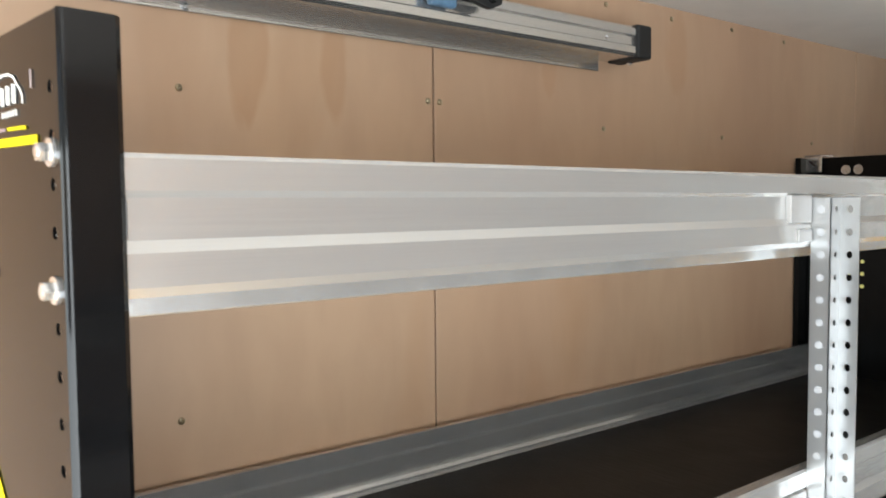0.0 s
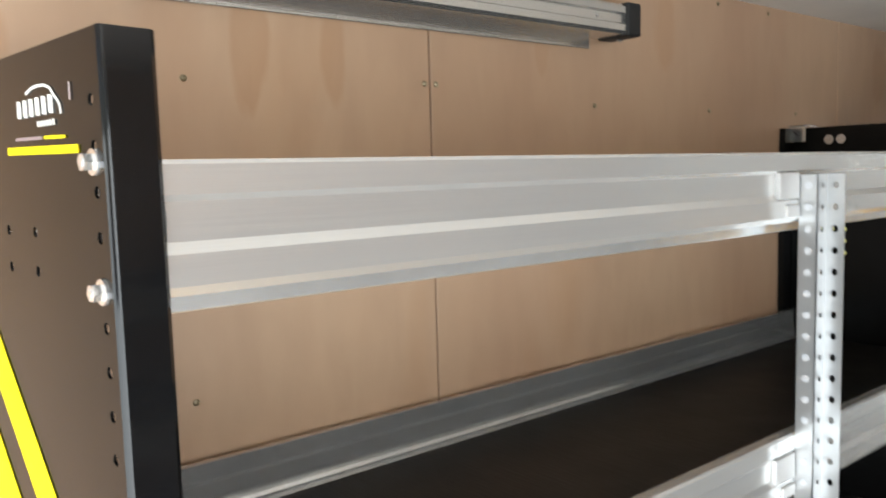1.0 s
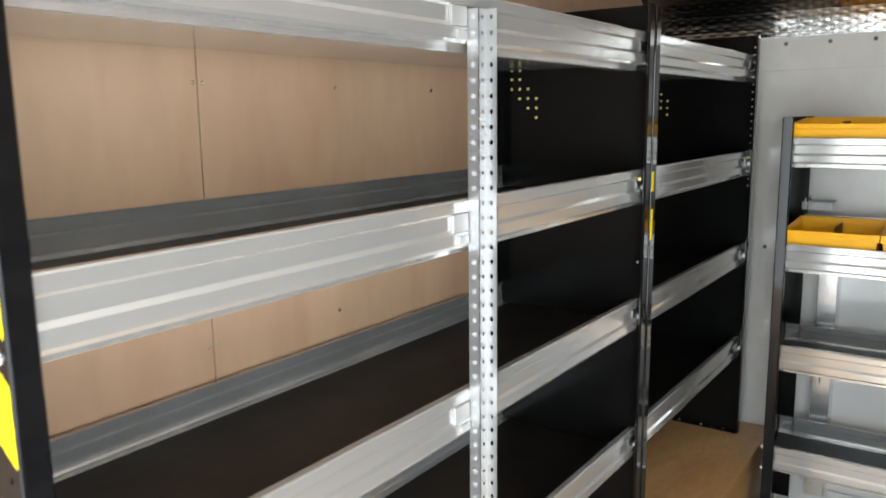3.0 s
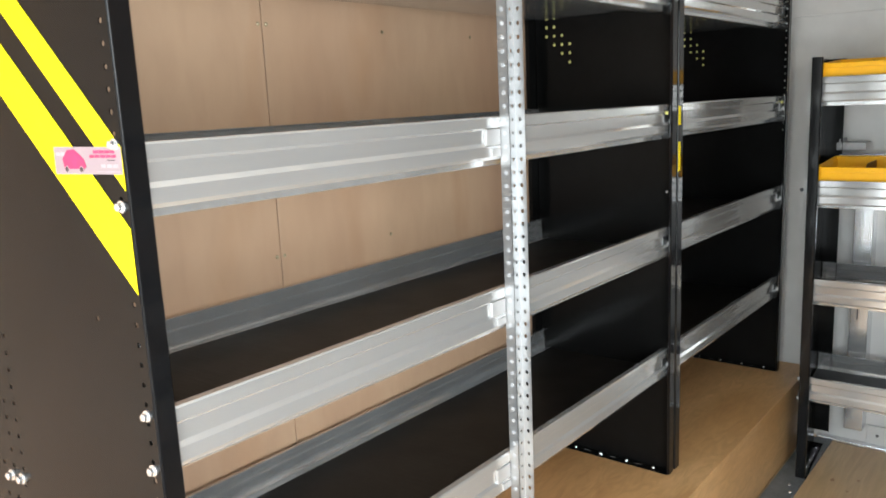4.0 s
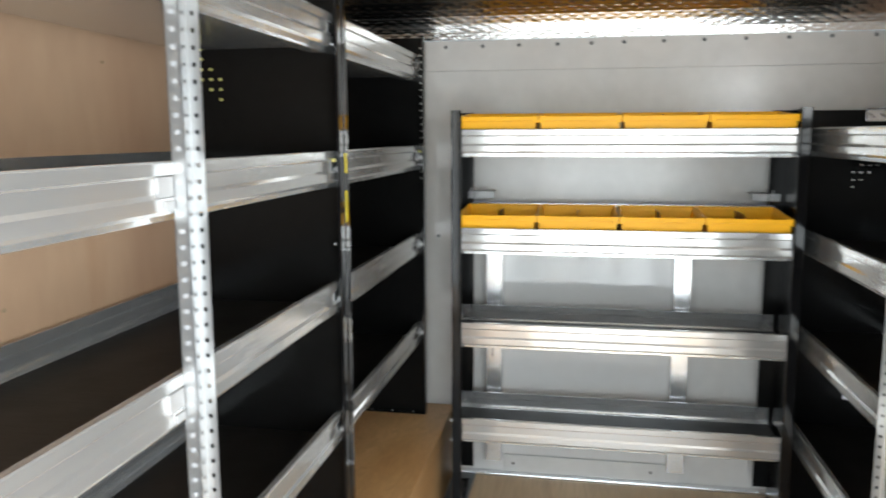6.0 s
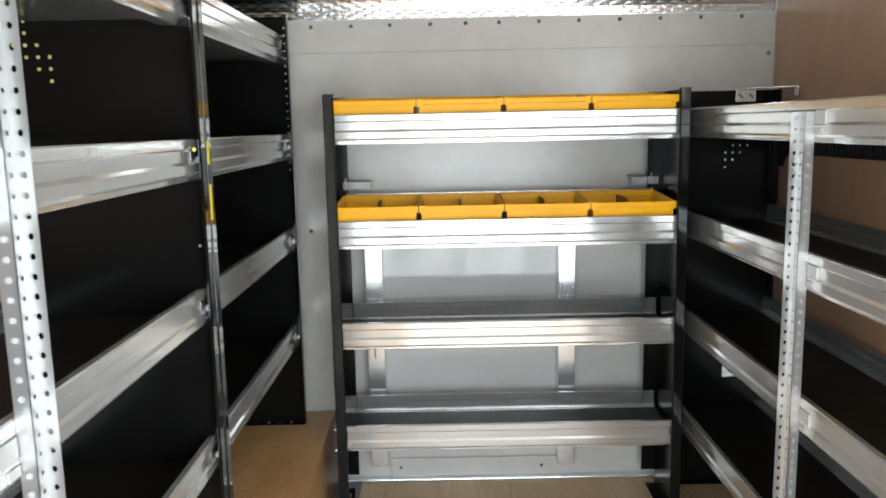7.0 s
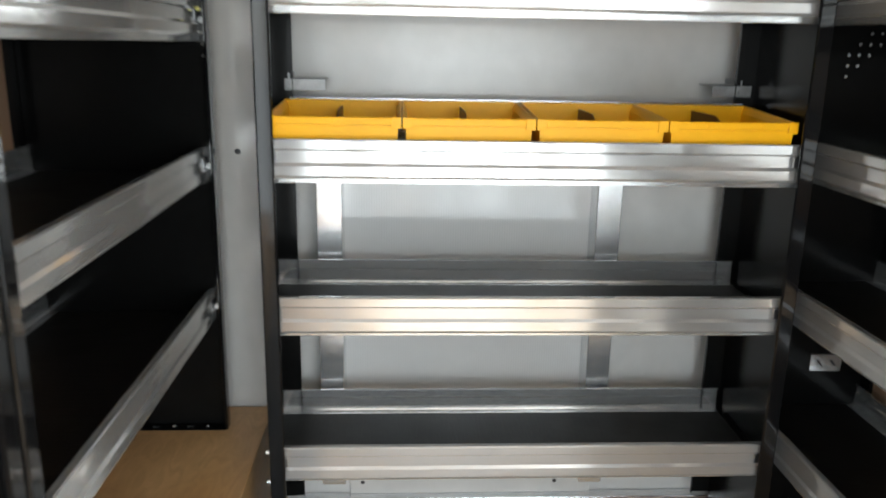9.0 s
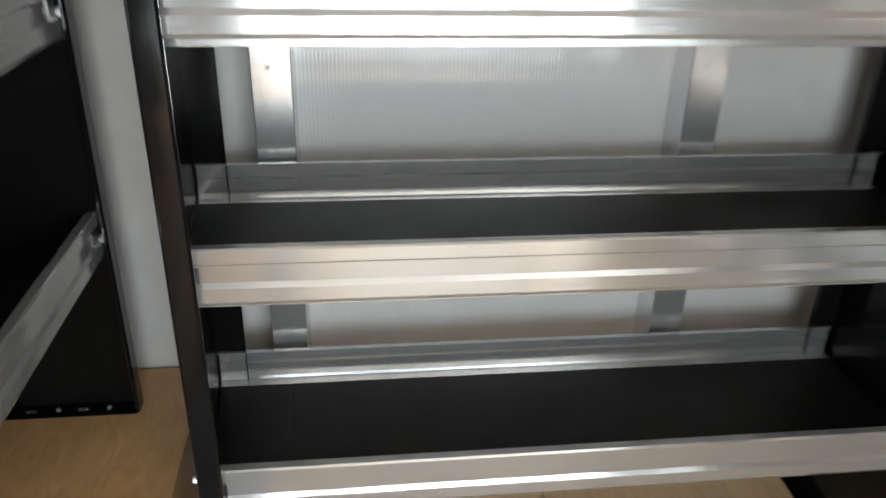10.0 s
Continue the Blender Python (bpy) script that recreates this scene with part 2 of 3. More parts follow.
def perforated(bm, place, nu, nv, pitch, holes, radius, thick):
    """A sheet of nu by nv square cells, with a round hole through each named cell. place(u, v, w) gives the point."""
    cache = {}

    def vert(u, v, w):
        key = (round(u, 6), round(v, 6), w)
        if key not in cache:
            cache[key] = bm.verts.new(place(u, v, w))
        return cache[key]

    for w in (0.0, thick):
        for i in range(nu):
            for j in range(nv):
                u0, v0, u1, v1 = i * pitch, j * pitch, (i + 1) * pitch, (j + 1) * pitch
                c = [vert(u0, v0, w), vert(u1, v0, w), vert(u1, v1, w), vert(u0, v1, w)]
                if (i, j) not in holes:
                    bm.faces.new(c)
                    continue
                mu, mv = (u0 + u1) / 2, (v0 + v1) / 2
                ring = [vert(mu + radius * math.cos(math.tau * (q + 0.5) / 8), mv + radius * math.sin(math.tau * (q + 0.5) / 8), w) for q in range(8)]
                # ring starts at 22.5 degrees and runs anticlockwise
                bm.faces.new((c[2], ring[1], ring[0]))
                bm.faces.new((c[2], c[3], ring[2], ring[1]))
                bm.faces.new((c[3], ring[3], ring[2]))
                bm.faces.new((c[3], c[0], ring[4], ring[3]))
                bm.faces.new((c[0], ring[5], ring[4]))
                bm.faces.new((c[0], c[1], ring[6], ring[5]))
                bm.faces.new((c[1], ring[7], ring[6]))
                bm.faces.new((c[1], c[2], ring[0], ring[7]))
    for (i, j) in holes:
        mu, mv = (i + 0.5) * pitch, (j + 0.5) * pitch
        for q in range(8):
            a, b2 = [(mu + radius * math.cos(math.tau * (k + 0.5) / 8), mv + radius * math.sin(math.tau * (k + 0.5) / 8)) for k in (q, q + 1)]
            bm.faces.new((vert(*a, 0.0), vert(*b2, 0.0), vert(*b2, thick), vert(*a, thick)))
    for i in range(nu):
        for v in (0, nv):
            bm.faces.new((vert(i * pitch, v * pitch, 0.0), vert((i + 1) * pitch, v * pitch, 0.0), vert((i + 1) * pitch, v * pitch, thick), vert(i * pitch, v * pitch, thick)))
    for j in range(nv):
        for u in (0, nu):
            bm.faces.new((vert(u * pitch, j * pitch, 0.0), vert(u * pitch, (j + 1) * pitch, 0.0), vert(u * pitch, (j + 1) * pitch, thick), vert(u * pitch, j * pitch, thick)))
    return bm


def dome(r, h, seg=10):
    """A low round screw head on the plane x = 0, bulging towards -x."""
    bm = bmesh.new()
    rings = [[bm.verts.new((-h * z, rr * r * math.cos(math.tau * q / seg), rr * r * math.sin(math.tau * q / seg))) for q in range(seg)] for rr, z in ((1, 0), (0.85, 0.6), (0.4, 1.0), (0.18, 0.7))]
    for a, b in zip(rings, rings[1:]):
        for q in range(seg):
            bm.faces.new((a[q], a[(q + 1) % seg], b[(q + 1) % seg], b[q]))
    bm.faces.new(rings[-1])
    return bm


def hex_bolt():
    """A flanged hexagon bolt head on the plane x = 0, pointing towards -x."""
    bm = bmesh.new()
    for r, seg, a, b in ((0.0076, 14, 0.0, -0.0018), (0.0052, 6, -0.0018, -0.0075)):
        add_extrusion(bm, [(r * math.cos(math.tau * q / seg), r * math.sin(math.tau * q / seg)) for q in range(seg)], "x", a, b)
    add_extrusion(bm, [(0.003 * math.cos(math.tau * q / 8), 0.003 * math.sin(math.tau * q / 8)) for q in range(8)], "x", -0.0075, -0.0083)
    return bm


# ---- the van body ----
WALL_L, WALL_R, BULK, CEILING = 0.868, -1.283, 2.920, 1.972


def structure(name, bm, mat, label, parent=None):
    return tagged(part(name, bm, mat, parent), label, name.split("_")[0], kind="structure")


structure("ground", box((-60, -60, -1.0), (60, 60, -0.75)), ASPHALT, "grey asphalt yard outside the open rear door")
floor = structure("floor", box((DOOR_X, WALL_R, -0.04), (BULK, WALL_L, -0.006)), PLY_FLOOR, "golden pine plywood van floor, sealed and scuffed")
for y0, y1 in ((WALL_R + 0.02, -0.32), (-0.318, 0.238)):
    part("plank", box((DOOR_X, y0, -0.006), (BULK - 0.045, y1, 0.0), 0.0012), PLY_FLOOR, floor)
structure("trim_floor", box((DOOR_X, 0.241, -0.006), (2.875, 0.330, 0.003), 0.002), GREY_STRIP, "grey metal trim strip along the floor")
wall_l = structure("wall_left", box((DOOR_X, WALL_L + 0.006, -0.04), (BULK + 0.05, WALL_L + 0.05, CEILING + 0.05)), BODY, "plywood-lined side wall of the van")
# wall pieces leave an unseen opening, added for the side fill lamp
bm = box((0.64, WALL_R - 0.05, -0.04), (BULK + 0.05, WALL_R - 0.006, CEILING + 0.05))
add_box(bm, (DOOR_X, WALL_R - 0.05, -0.04), (-0.50, WALL_R - 0.006, CEILING + 0.05))
add_box(bm, (-0.50, WALL_R - 0.05, 1.81), (0.64, WALL_R - 0.006, CEILING + 0.05))
add_box(bm, (-0.50, WALL_R - 0.05, -0.04), (0.64, WALL_R - 0.006, 0.004))
wall_r = structure("wall_right", bm, BODY, "plywood-lined side wall of the van with an added unseen side opening")
for x0, x1 in ((DOOR_X, -0.448), (-0.445, 0.779), (0.782, 2.000), (2.003, 2.915)):
    part("panel", box((x0, WALL_L, 0.0), (x1, WALL_L + 0.006, CEILING), 0.001), PLY, wall_l)
for x0, x1 in ((DOOR_X, -0.505), (0.645, 1.73), (1.733, 2.915)):
    part("panel", box((x0, WALL_R - 0.006, 0.0), (x1, WALL_R, CEILING), 0.001), PLY, wall_r)
structure("ceiling", box((DOOR_X, WALL_R - 0.05, CEILING), (BULK + 0.3, WALL_L + 0.05, CEILING + 0.05)), CEIL, "smooth grey-white ceiling liner")
# rear frame round the open door, with two added posts that band the reflections
bm = box((DOOR_X - 0.06, WALL_R - 0.05, 1.86), (DOOR_X - 0.001, WALL_L + 0.05, CEILING + 0.05), 0.004)
for y0, y1 in ((WALL_R - 0.05, -1.30), (-0.96, -0.85), (0.21, 0.31), (0.855, WALL_L + 0.05)):
    add_box(bm, (DOOR_X - 0.06, y0, -0.04), (DOOR_X - 0.001, y1, 1.86), 0.004)
structure("wall_rear", bm, BODY, "white rear wall with open doors and two added posts that band reflections")

bulk = structure("wall_bulkhead", box((BULK, WALL_R, -0.04), (BULK + 0.03, WALL_L, 1.717), 0.002), WHITE, "glossy white metal bulkhead with riveted top flange")
part("flange", box((BULK - 0.006, WALL_R + 0.002, 1.606), (BULK, WALL_L - 0.002, 1.720), 0.002), WHITE, bulk)
RIVET_YS = (0.506, 0.3646, 0.223, 0.085, -0.058, -0.183, -0.301, -0.4425, -0.584, -0.728, -0.872, -1.015, -1.159)
rivet = part("rivet", dome(0.0075, 0.0036), DARK_STEEL, bulk, at=Matrix.Translation((BULK - 0.006, RIVET_YS[0], 1.697)))
for k, y in enumerate(RIVET_YS[1:]):
    again(rivet, Matrix.Translation((BULK - 0.006, y, 1.697 + 0.0008 * k)), bulk)
for y, z in ((0.398, 0.968), (-1.262, 1.576)):
    again(rivet, Matrix.Translation((BULK, y, z)), bulk)

# tread-plate cove between the bulkhead and the ceiling
line = [(BULK + 0.004 - 0.30 * (1 - math.sin(a)), 1.722 + 0.222 * math.cos(a)) for a in [radians(90 - 7.5 * i) for i in range(13)]]
outline = folded(line, 0.003)
bm = bmesh.new()
add_extrusion(bm, outline, "y", WALL_R + 0.004, WALL_L - 0.004)
structure("wall_cove", bm, DIAMOND, "bright tread-plate aluminium panel above the bulkhead")
for y in (WALL_L - 0.016, WALL_R + 0.004):
    bm = bmesh.new()
    add_extrusion(bm, folded([(px - 0.008, pz) for px, pz in line[2:]] , 0.012), "y", y, y + 0.012)
    structure("trim_corner", bm, RUBBER, "black rubber corner seal")

# screw heads on the plywood
screw = part("screw", dome(0.0043, 0.0024), BRASS_STEEL, wall_l, at=Matrix.Translation((0.431, WALL_L, 1.760)) @ pose(0, 0, 0, 0, 0, 90))
for x, z in ((0.424, 1.390), (0.427, 1.525), (0.427, 1.055), (0.771, 1.770), (0.791, 1.770), (0.771, 1.525), (0.791, 1.525), (0.770, 1.055), (0.790, 1.055), (1.129, 1.751), (1.467, 1.752), (1.129, 1.523), (1.469, 1.523), (1.119, 1.049), (0.986, 1.955), (1.134, 1.953), (1.308, 1.953), (1.495, 1.958), (1.684, 1.957), (1.804, 1.754)):
    again(screw, Matrix.Translation((x, WALL_L, z)) @ pose(0, 0, 0, 0, 0, 90), wall_l)

# plywood wheel box along the wall
wheel_box = empty("wheel_box", pose(0, 0, 0), "long golden plywood box over the wheel arch on the floor", "wheel box")
part("top_panel", box((DOOR_X + 0.02, 0.333, 0.258), (2.912, WALL_L - 0.003, 0.276), 0.0015), PLY_BOX, wheel_box)
part("front_panel", box((DOOR_X + 0.02, 0.336, 0.0), (2.912, 0.354, 0.2575), 0.0012), PLY_BOX, wheel_box)

# two pressed metal uprights and a kick plate on the bulkhead
UP = 0.0585   # the uprights stand this much deeper than their rims
for y in (0.166, -0.535):
    strap = empty("wall_upright", pose(BULK - 0.001, y, 0), "bright galvanised hat-section upright fixed to the bulkhead", "upright", "bulkhead uprights")
    bm = bmesh.new()
    add_extrusion(bm, [(0, -0.032), (0, 0.032), (-0.012 - UP, 0.031), (-0.0135 - UP, 0.0295), (-0.0135 - UP, -0.0295), (-0.012 - UP, -0.031)], "z", 0.075, 1.03)
    part("channel", bm, ZINC, strap)
    if y > 0:
        part("slot", box((-0.0142 - UP, 0.002, 0.504), (-0.0130 - UP, 0.007, 0.550), 0.0004), DARK_PRINT, strap, "dark upright slot")
    for z in (0.12, 0.455, 0.86):
        part("screw", dome(0.0038, 0.002), GALV, strap, at=Matrix.Translation((-0.0135 - UP, 0.004, z)))
bm = bmesh.new()
y0, w0 = -0.504, 0.0064
pts = []
n_rib = 100
for k in range(n_rib):
    pts += [(-0.0016, y0 + k * w0), (-0.0018, y0 + (k + 0.5) * w0)]
pts += [(-0.0016, y0 + n_rib * w0), (0.0, y0 + n_rib * w0), (0.0, y0)]
add_extrusion(bm, pts, "z", 0.085, 1.025)
bm.transform(Matrix.Translation((BULK - 0.0005, 0, 0)))
part("insert_panel", bm, WHITE_GLOSS, bulk, "finely ribbed glossy white panel")
kick = empty("kick_plate", pose(BULK - 0.001, 0, 0), "white metal kick plate screwed to the bulkhead base", "plate")
part("plate", box((-0.012, -0.552, 0.008), (-0.001, 0.128, 0.080), 0.002), WHITE, kick)
for y in (0.092, -0.45):
    part("screw", dome(0.006, 0.003), DARK_PRINT, kick, at=Matrix.Translation((-0.012, y, 0.044)))
structure("baseboard", box((BULK - 0.04, WALL_R + 0.01, -0.006), (BULK - 0.002, 0.3, 0.008), 0.003), ZINC, "bright metal trim along the bulkhead base")


# ---- shelving ----
PITCH = 0.02535


def lip_outline():
    """Section of a folded front lip: y is depth (0 at the face), z from 0 at the top."""
    line = [(0.016, -0.006), (0.014, 0.0), (0.0015, 0.0), (0.0, -0.002), (0.0, -0.0195), (0.0042, -0.0235), (0.0042, -0.0475), (0.0, -0.0545),
            (-0.0004, -0.0735), (0.0018, -0.0785), (0.022, -0.0785)]
    return folded(line, 0.0016)


def end_panel(unit, x, inward, height, depth, extra=(), turn=0.0, shift=(0.0, 0.0), from_row=1):
    """A perforated black end panel. inward is +1 or -1: the way its folded edges run."""
    nv, nu = round(height / PITCH), round(depth / PITCH)
    holes = {(0, j) for j in range(from_row, nv - 1)} | set(extra)
    p = height / nv
    bm = bmesh.new()
    perforated(bm, lambda u, v, w: Vector((inward * w, u, v)), nu, nv, p, holes, 0.0036, 0.0018)
    d = nu * p
    # rounded front edge, front flange and return
    r, w = 0.0026, 0.0285
    line = [(inward * 0.0009, 0.0)] + [(inward * (r - r * math.cos(a)), -r * math.sin(a)) for a in (0.4, 0.8, 1.2, 1.57)] + [(inward * w, -r), (inward * (w + 0.003), -r + 0.003), (inward * (w + 0.003), 0.003)]
    edge = bmesh.new()
    add_extrusion(edge, folded(line, 0.0018), "z", 0.0, height)
    back = [(inward * 0.0009, d), (inward * 0.0009, d + 0.003), (inward * 0.052, d + 0.003), (inward * 0.052, d - 0.008)]
    add_extrusion(bm, folded(back, 0.0018), "z", 0.055, height)
    # foot flange
    add_box(bm, (min(0, inward * 0.035), 0.0, 0.0), (max(0, inward * 0.035), d, 0.003))
    panel = part("end_panel", bm, BLACK, unit, at=Matrix.Translation((x, *shift)) @ pose(0, 0, 0, 0, 0, turn))
    part("front_flange", edge, BLACK_EDGE, panel, "smooth glossy black folded edge")
    return panel


def shelf(unit, x0, x1, top, depth, recess, flare=(0.0, 0.0)):
    """A metal tray: folded front and back lips, galvanised pan and black rubber mat."""
    bm = box((x0, recess + 0.003, top - 0.078), (x1, depth - 0.004, top - 0.0635))
    add_box(bm, (x0, recess + 0.02, top - 0.092), (x1, recess + 0.06, top - 0.078), 0.001)
    tray = part("shelf", bm, GALV, unit)
    bm = bmesh.new()
    add_extrusion(bm, [(recess + a, top + b) for a, b in lip_outline()], "x", x0, x1)
    part("front_lip", bm, ALU, tray, "bright folded aluminium front lip")
    bm = bmesh.new()
    back = [(depth - 0.024, -0.060), (depth - 0.0035, -0.060), (depth - 0.0005, -0.055), (depth - 0.0005, -0.027), (depth + 0.0025, -0.024), (depth + 0.0025, -0.004), (depth - 0.0015, 0.0), (depth - 0.010, 0.0)]
    add_extrusion(bm, folded([(a, top + b) for a, b in back], 0.0016), "x", x0 - flare[0], x1 + flare[1])
    part("back_lip", bm, GALV, tray)
    bm = bmesh.new()
    add_extrusion(bm, [(x0 + 0.004, recess + 0.018), (x1 - 0.004, recess + 0.018), (x1 - 0.004 + flare[1], depth - 0.026), (x0 + 0.004 - flare[0], depth - 0.026)], "z", top - 0.063, top - 0.0575)
    part("mat", bm, MAT, tray, "black rubber shelf mat")
    for x, s in ((x0, 1), (x1, -1)):
        bm = box((min(x, x + s * 0.004), recess + 0.006, top - 0.074), (max(x, x + s * 0.004), recess + 0.018, top - 0.012), 0.0008)
        add_box(bm, (min(x + s * 0.004, x + s * 0.03), recess + 0.0006, top - 0.046), (max(x + s * 0.004, x + s * 0.03), recess + 0.0036, top - 0.025), 0.0006)
        part("end_bracket", bm, DARK_STEEL, tray)
    return tray


def post(unit, x, recess, height, tops, side=1):
    """Perforated folded mid post in front of the lips."""
    s = side
    n = round(height / PITCH)
    p = height / n
    bm = bmesh.new()
    y0 = recess - 0.001
    # side flange (dimpled), web and outer flange (both pierced)
    add_box(bm, (min(x, x + s * 0.0015), y0 - 0.0225, 0), (max(x, x + s * 0.0015), y0, height), 0.0003)
    perforated(bm, lambda u, v, t: Vector((x + s * u * 0.9, y0 - 0.0225 + t, v)), 1, n, p, {(0, j) for j in range(n)}, 0.0036, 0.0015)
    perforated(bm, lambda u, v, t: Vector((x + s * (p * 0.9 - t), y0 - 0.0225 - u * 0.80, v)), 1, n, p, {(0, j) for j in range(n)}, 0.0044, 0.0015)
    ob = part("post", bm, ALU_POST, unit, "bright galvanised perforated post")
    bm = bmesh.new()
    for j in range(n):
        add_extrusion(bm, [(y0 - 0.0112 + 0.0044 * math.cos(math.tau * q / 8), (j + 0.5) * p + 0.0044 * math.sin(math.tau * q / 8)) for q in range(8)], "x", x - s * 0.0006, x + s * 0.0002)
    tagged(part("dimple", bm, PUNCHED, ob, "pale punched dimples"), kind="stuff")
    for top in tops:
        part("bracket", box((min(x - s * 0.002, x - s * 0.046), recess - 0.003, top - 0.052), (max(x - s * 0.002, x - s * 0.046), recess + 0.0035, top - 0.022), 0.001), JOIN, ob, "small square joining plate")
        part("bracket", box((min(x - s * 0.002, x - s * 0.030), recess - 0.004, top - 0.073), (max(x - s * 0.002, x - s * 0.030), recess - 0.0008, top - 0.059), 0.001), JOIN, ob, "small square joining plate")
    return ob


def diagonal(nv, col=0):
    cells = set()
    for r, cols in ((-7, (14, 15)), (-8, (13, 14, 15)), (-9, (12, 13, 14)), (-10, (12, 13)), (-11, (12,)), (-3, (14, 15)), (-4, (14, 15)), (-5, (15,)), (-6, (15, 14))):
        cells |= {(c + col, nv + r) for c in cols}
    return cells


def plugs(panel, inward, nv, p, mat, col=0):
    """Small bright plugs in the diagonal group of holes."""
    bm = bmesh.new()
    for (i, j) in diagonal(nv, col):
        cy, cz = (i + 0.5) * p, (j + 0.5) * p
        add_extrusion(bm, [(cy + 0.0042 * math.cos(math.tau * k / 8), cz + 0.0042 * math.sin(math.tau * k / 8)) for k in range(8)], "x", inward * 0.0008, inward * 0.0026)
    return part("plug", bm, mat, panel, "small bright plugs in the hole group")


def bolts(panel, spots, inward):
    """Zinc bolts with their heads on the outer face."""
    for y, z in spots:
        part("bolt", hex_bolt(), ZINC, panel, "zinc-plated flanged bolt", at=Matrix.Translation((0, y, z)) @ pose(0, 0, 0, 0, 0, 0 if inward > 0 else 180))


def unit(name, m, width, depth, height, tops, recess, label, posts=(), side=1, near_extra=(), near_turn=0.0, plug_mat=None, far_extra=(), far_turn=0.0, near_y=0.0, near_z=0.0, col=0, flare=(0.0, 0.0), far_row=1):
    u = empty(name, m, label, "shelving unit", "van shelving units")
    nv = round(height / PITCH)
    p = height / nv
    a = end_panel(u, 0, 1, height, depth, near_extra, near_turn, (near_y, near_z))
    b = end_panel(u, width, -1, height, depth, far_extra, far_turn, from_row=far_row)
    for top in tops:
        shelf(u, 0.004, width - 0.004, top, depth - 0.002, recess, flare)
    for x in posts:
        post(u, x, recess, height - 0.088, tops, side)
    if plug_mat:
        plugs(b if side > 0 else a, -side, nv, p, plug_mat, col)
    lip_bolts = [(0.5 * p, t - dz - 0.45 * near_z) for t in tops for dz in (0.005, 0.077)]
    bolts(a, lip_bolts[-2:] if flare[0] else lip_bolts, 1)
    for t in tops[1:]:
        part("bolt", hex_bolt(), STEEL, b, at=Matrix.Translation((-0.0022, 0.5 * p, t - 0.045)))
    return u, a, b, p, nv


BASE = 0.276
H = 1.445
TOPS = (1.382, 1.049, 0.717, 0.368)   # lip tops above a unit's foot
extra = {(4, 51), (4, 52), (6, 51), (6, 52)} | {(12, j) for j in range(20, 31)} | {(13, j) for j in range(18, 27)} | {(14, j) for j in range(18, 23)} | {(3, 32)}
left_a, panel_a, divider_a, _, _ = unit("shelving_unit", pose(0.2215, 0.430, BASE), 1.5635, 0.424, H, TOPS, 0.017,
     "tall black shelving unit with four aluminium-lipped shelves, on the wheel box", posts=(0.766,), near_extra=extra, near_turn=7.0, plug_mat=BRASS, near_y=0.010, near_z=0.009)
left_b, near_b, far_b, _, _ = unit("shelving_unit", pose(1.797, 0.430, BASE), 1.015, 0.424, H, TOPS, 0.017,
     "black shelving unit with four aluminium-lipped shelves, beside the bulkhead", plug_mat=BRASS, far_row=36)
back_holes = {(c, r) for c in (9, 10, 11) for r in range(17, 24)}
bulk_unit, bp_a, _, _, _ = unit("shelving_unit", pose(2.494, 0.272, 0, 0, 0, -90), 1.128, 0.33, H, TOPS, 0.020,
     "black shelving unit with yellow bins standing against the bulkhead", far_extra=back_holes, near_extra=back_holes, near_turn=4.0, far_turn=-1.5, flare=(0.022, 0.002))
right_u, rp_a, rp_b, _, _ = unit("shelving_unit", pose(2.845, -0.8775, 0, 0, 0, 180), 2.12, 0.372, H, TOPS, 0.017,
     "long black shelving unit with aluminium lips along the side wall", posts=(1.088,), side=-1, plug_mat=ZINC, col=-4)
bpy.context.view_layer.update()

# decals on the open end panel
def flat(name, pts, mat, parent, label="", lift=0.0006, thick=0.0004):
    bm = bmesh.new()
    add_extrusion(bm, pts, "x", -lift, -lift - thick)
    return part(name, bm, mat, parent, label)


def zz(z):
    return z - 0.303


flare = panel_a
# two diagonal safety stripes
for k, (lo0, hi0, slope) in enumerate(((1.289, 1.340, 1.07), (1.165, 1.245, 1.05))):
    u1 = 0.40
    flat("stripe", [(0.001, zz(lo0)), (0.001, zz(hi0)), (u1, zz(hi0 + slope * u1)), (u1, zz(lo0 + slope * u1))][::-1]
         if k else [(0.001, zz(lo0)), (0.001, zz(hi0)), (0.34, zz(hi0 + slope * 0.34)), (0.38, zz(lo0 + slope * 0.38))][::-1], DECAL, flare, "bright yellow diagonal stripe")
# the same stripes wrap round the front edge of the next unit
for lo, hi in ((1.296, 1.346), (1.172, 1.251)):
    part("stripe", box((-0.0014, -0.0045, zz(lo)), (0.0120, -0.0034, zz(hi)), 0.0003), DECAL, near_b, "bright yellow stripe end on the edge")
# a lone bolt on the divider
part("bolt", dome(0.0042, 0.003), GALV, divider_a, at=Matrix.Translation((-0.002, 0.022, zz(1.116))))
# maker's mark in plain shapes, with small print as bars
arc = [(0.1097, 1.7210), (0.100, 1.7236), (0.089, 1.7243), (0.078, 1.7238), (0.0690, 1.7215), (0.0630, 1.7165), (0.0580, 1.7135), (0.0550, 1.7100), (0.0545, 1.7052)]
bm = bmesh.new()
add_extrusion(bm, folded([(a, zz(b)) for a, b in arc], 0.0016), "x", -0.0006, -0.0010)
mark = part("mark", bm, DECAL_WHITE, flare, "white arc and block logo shapes")
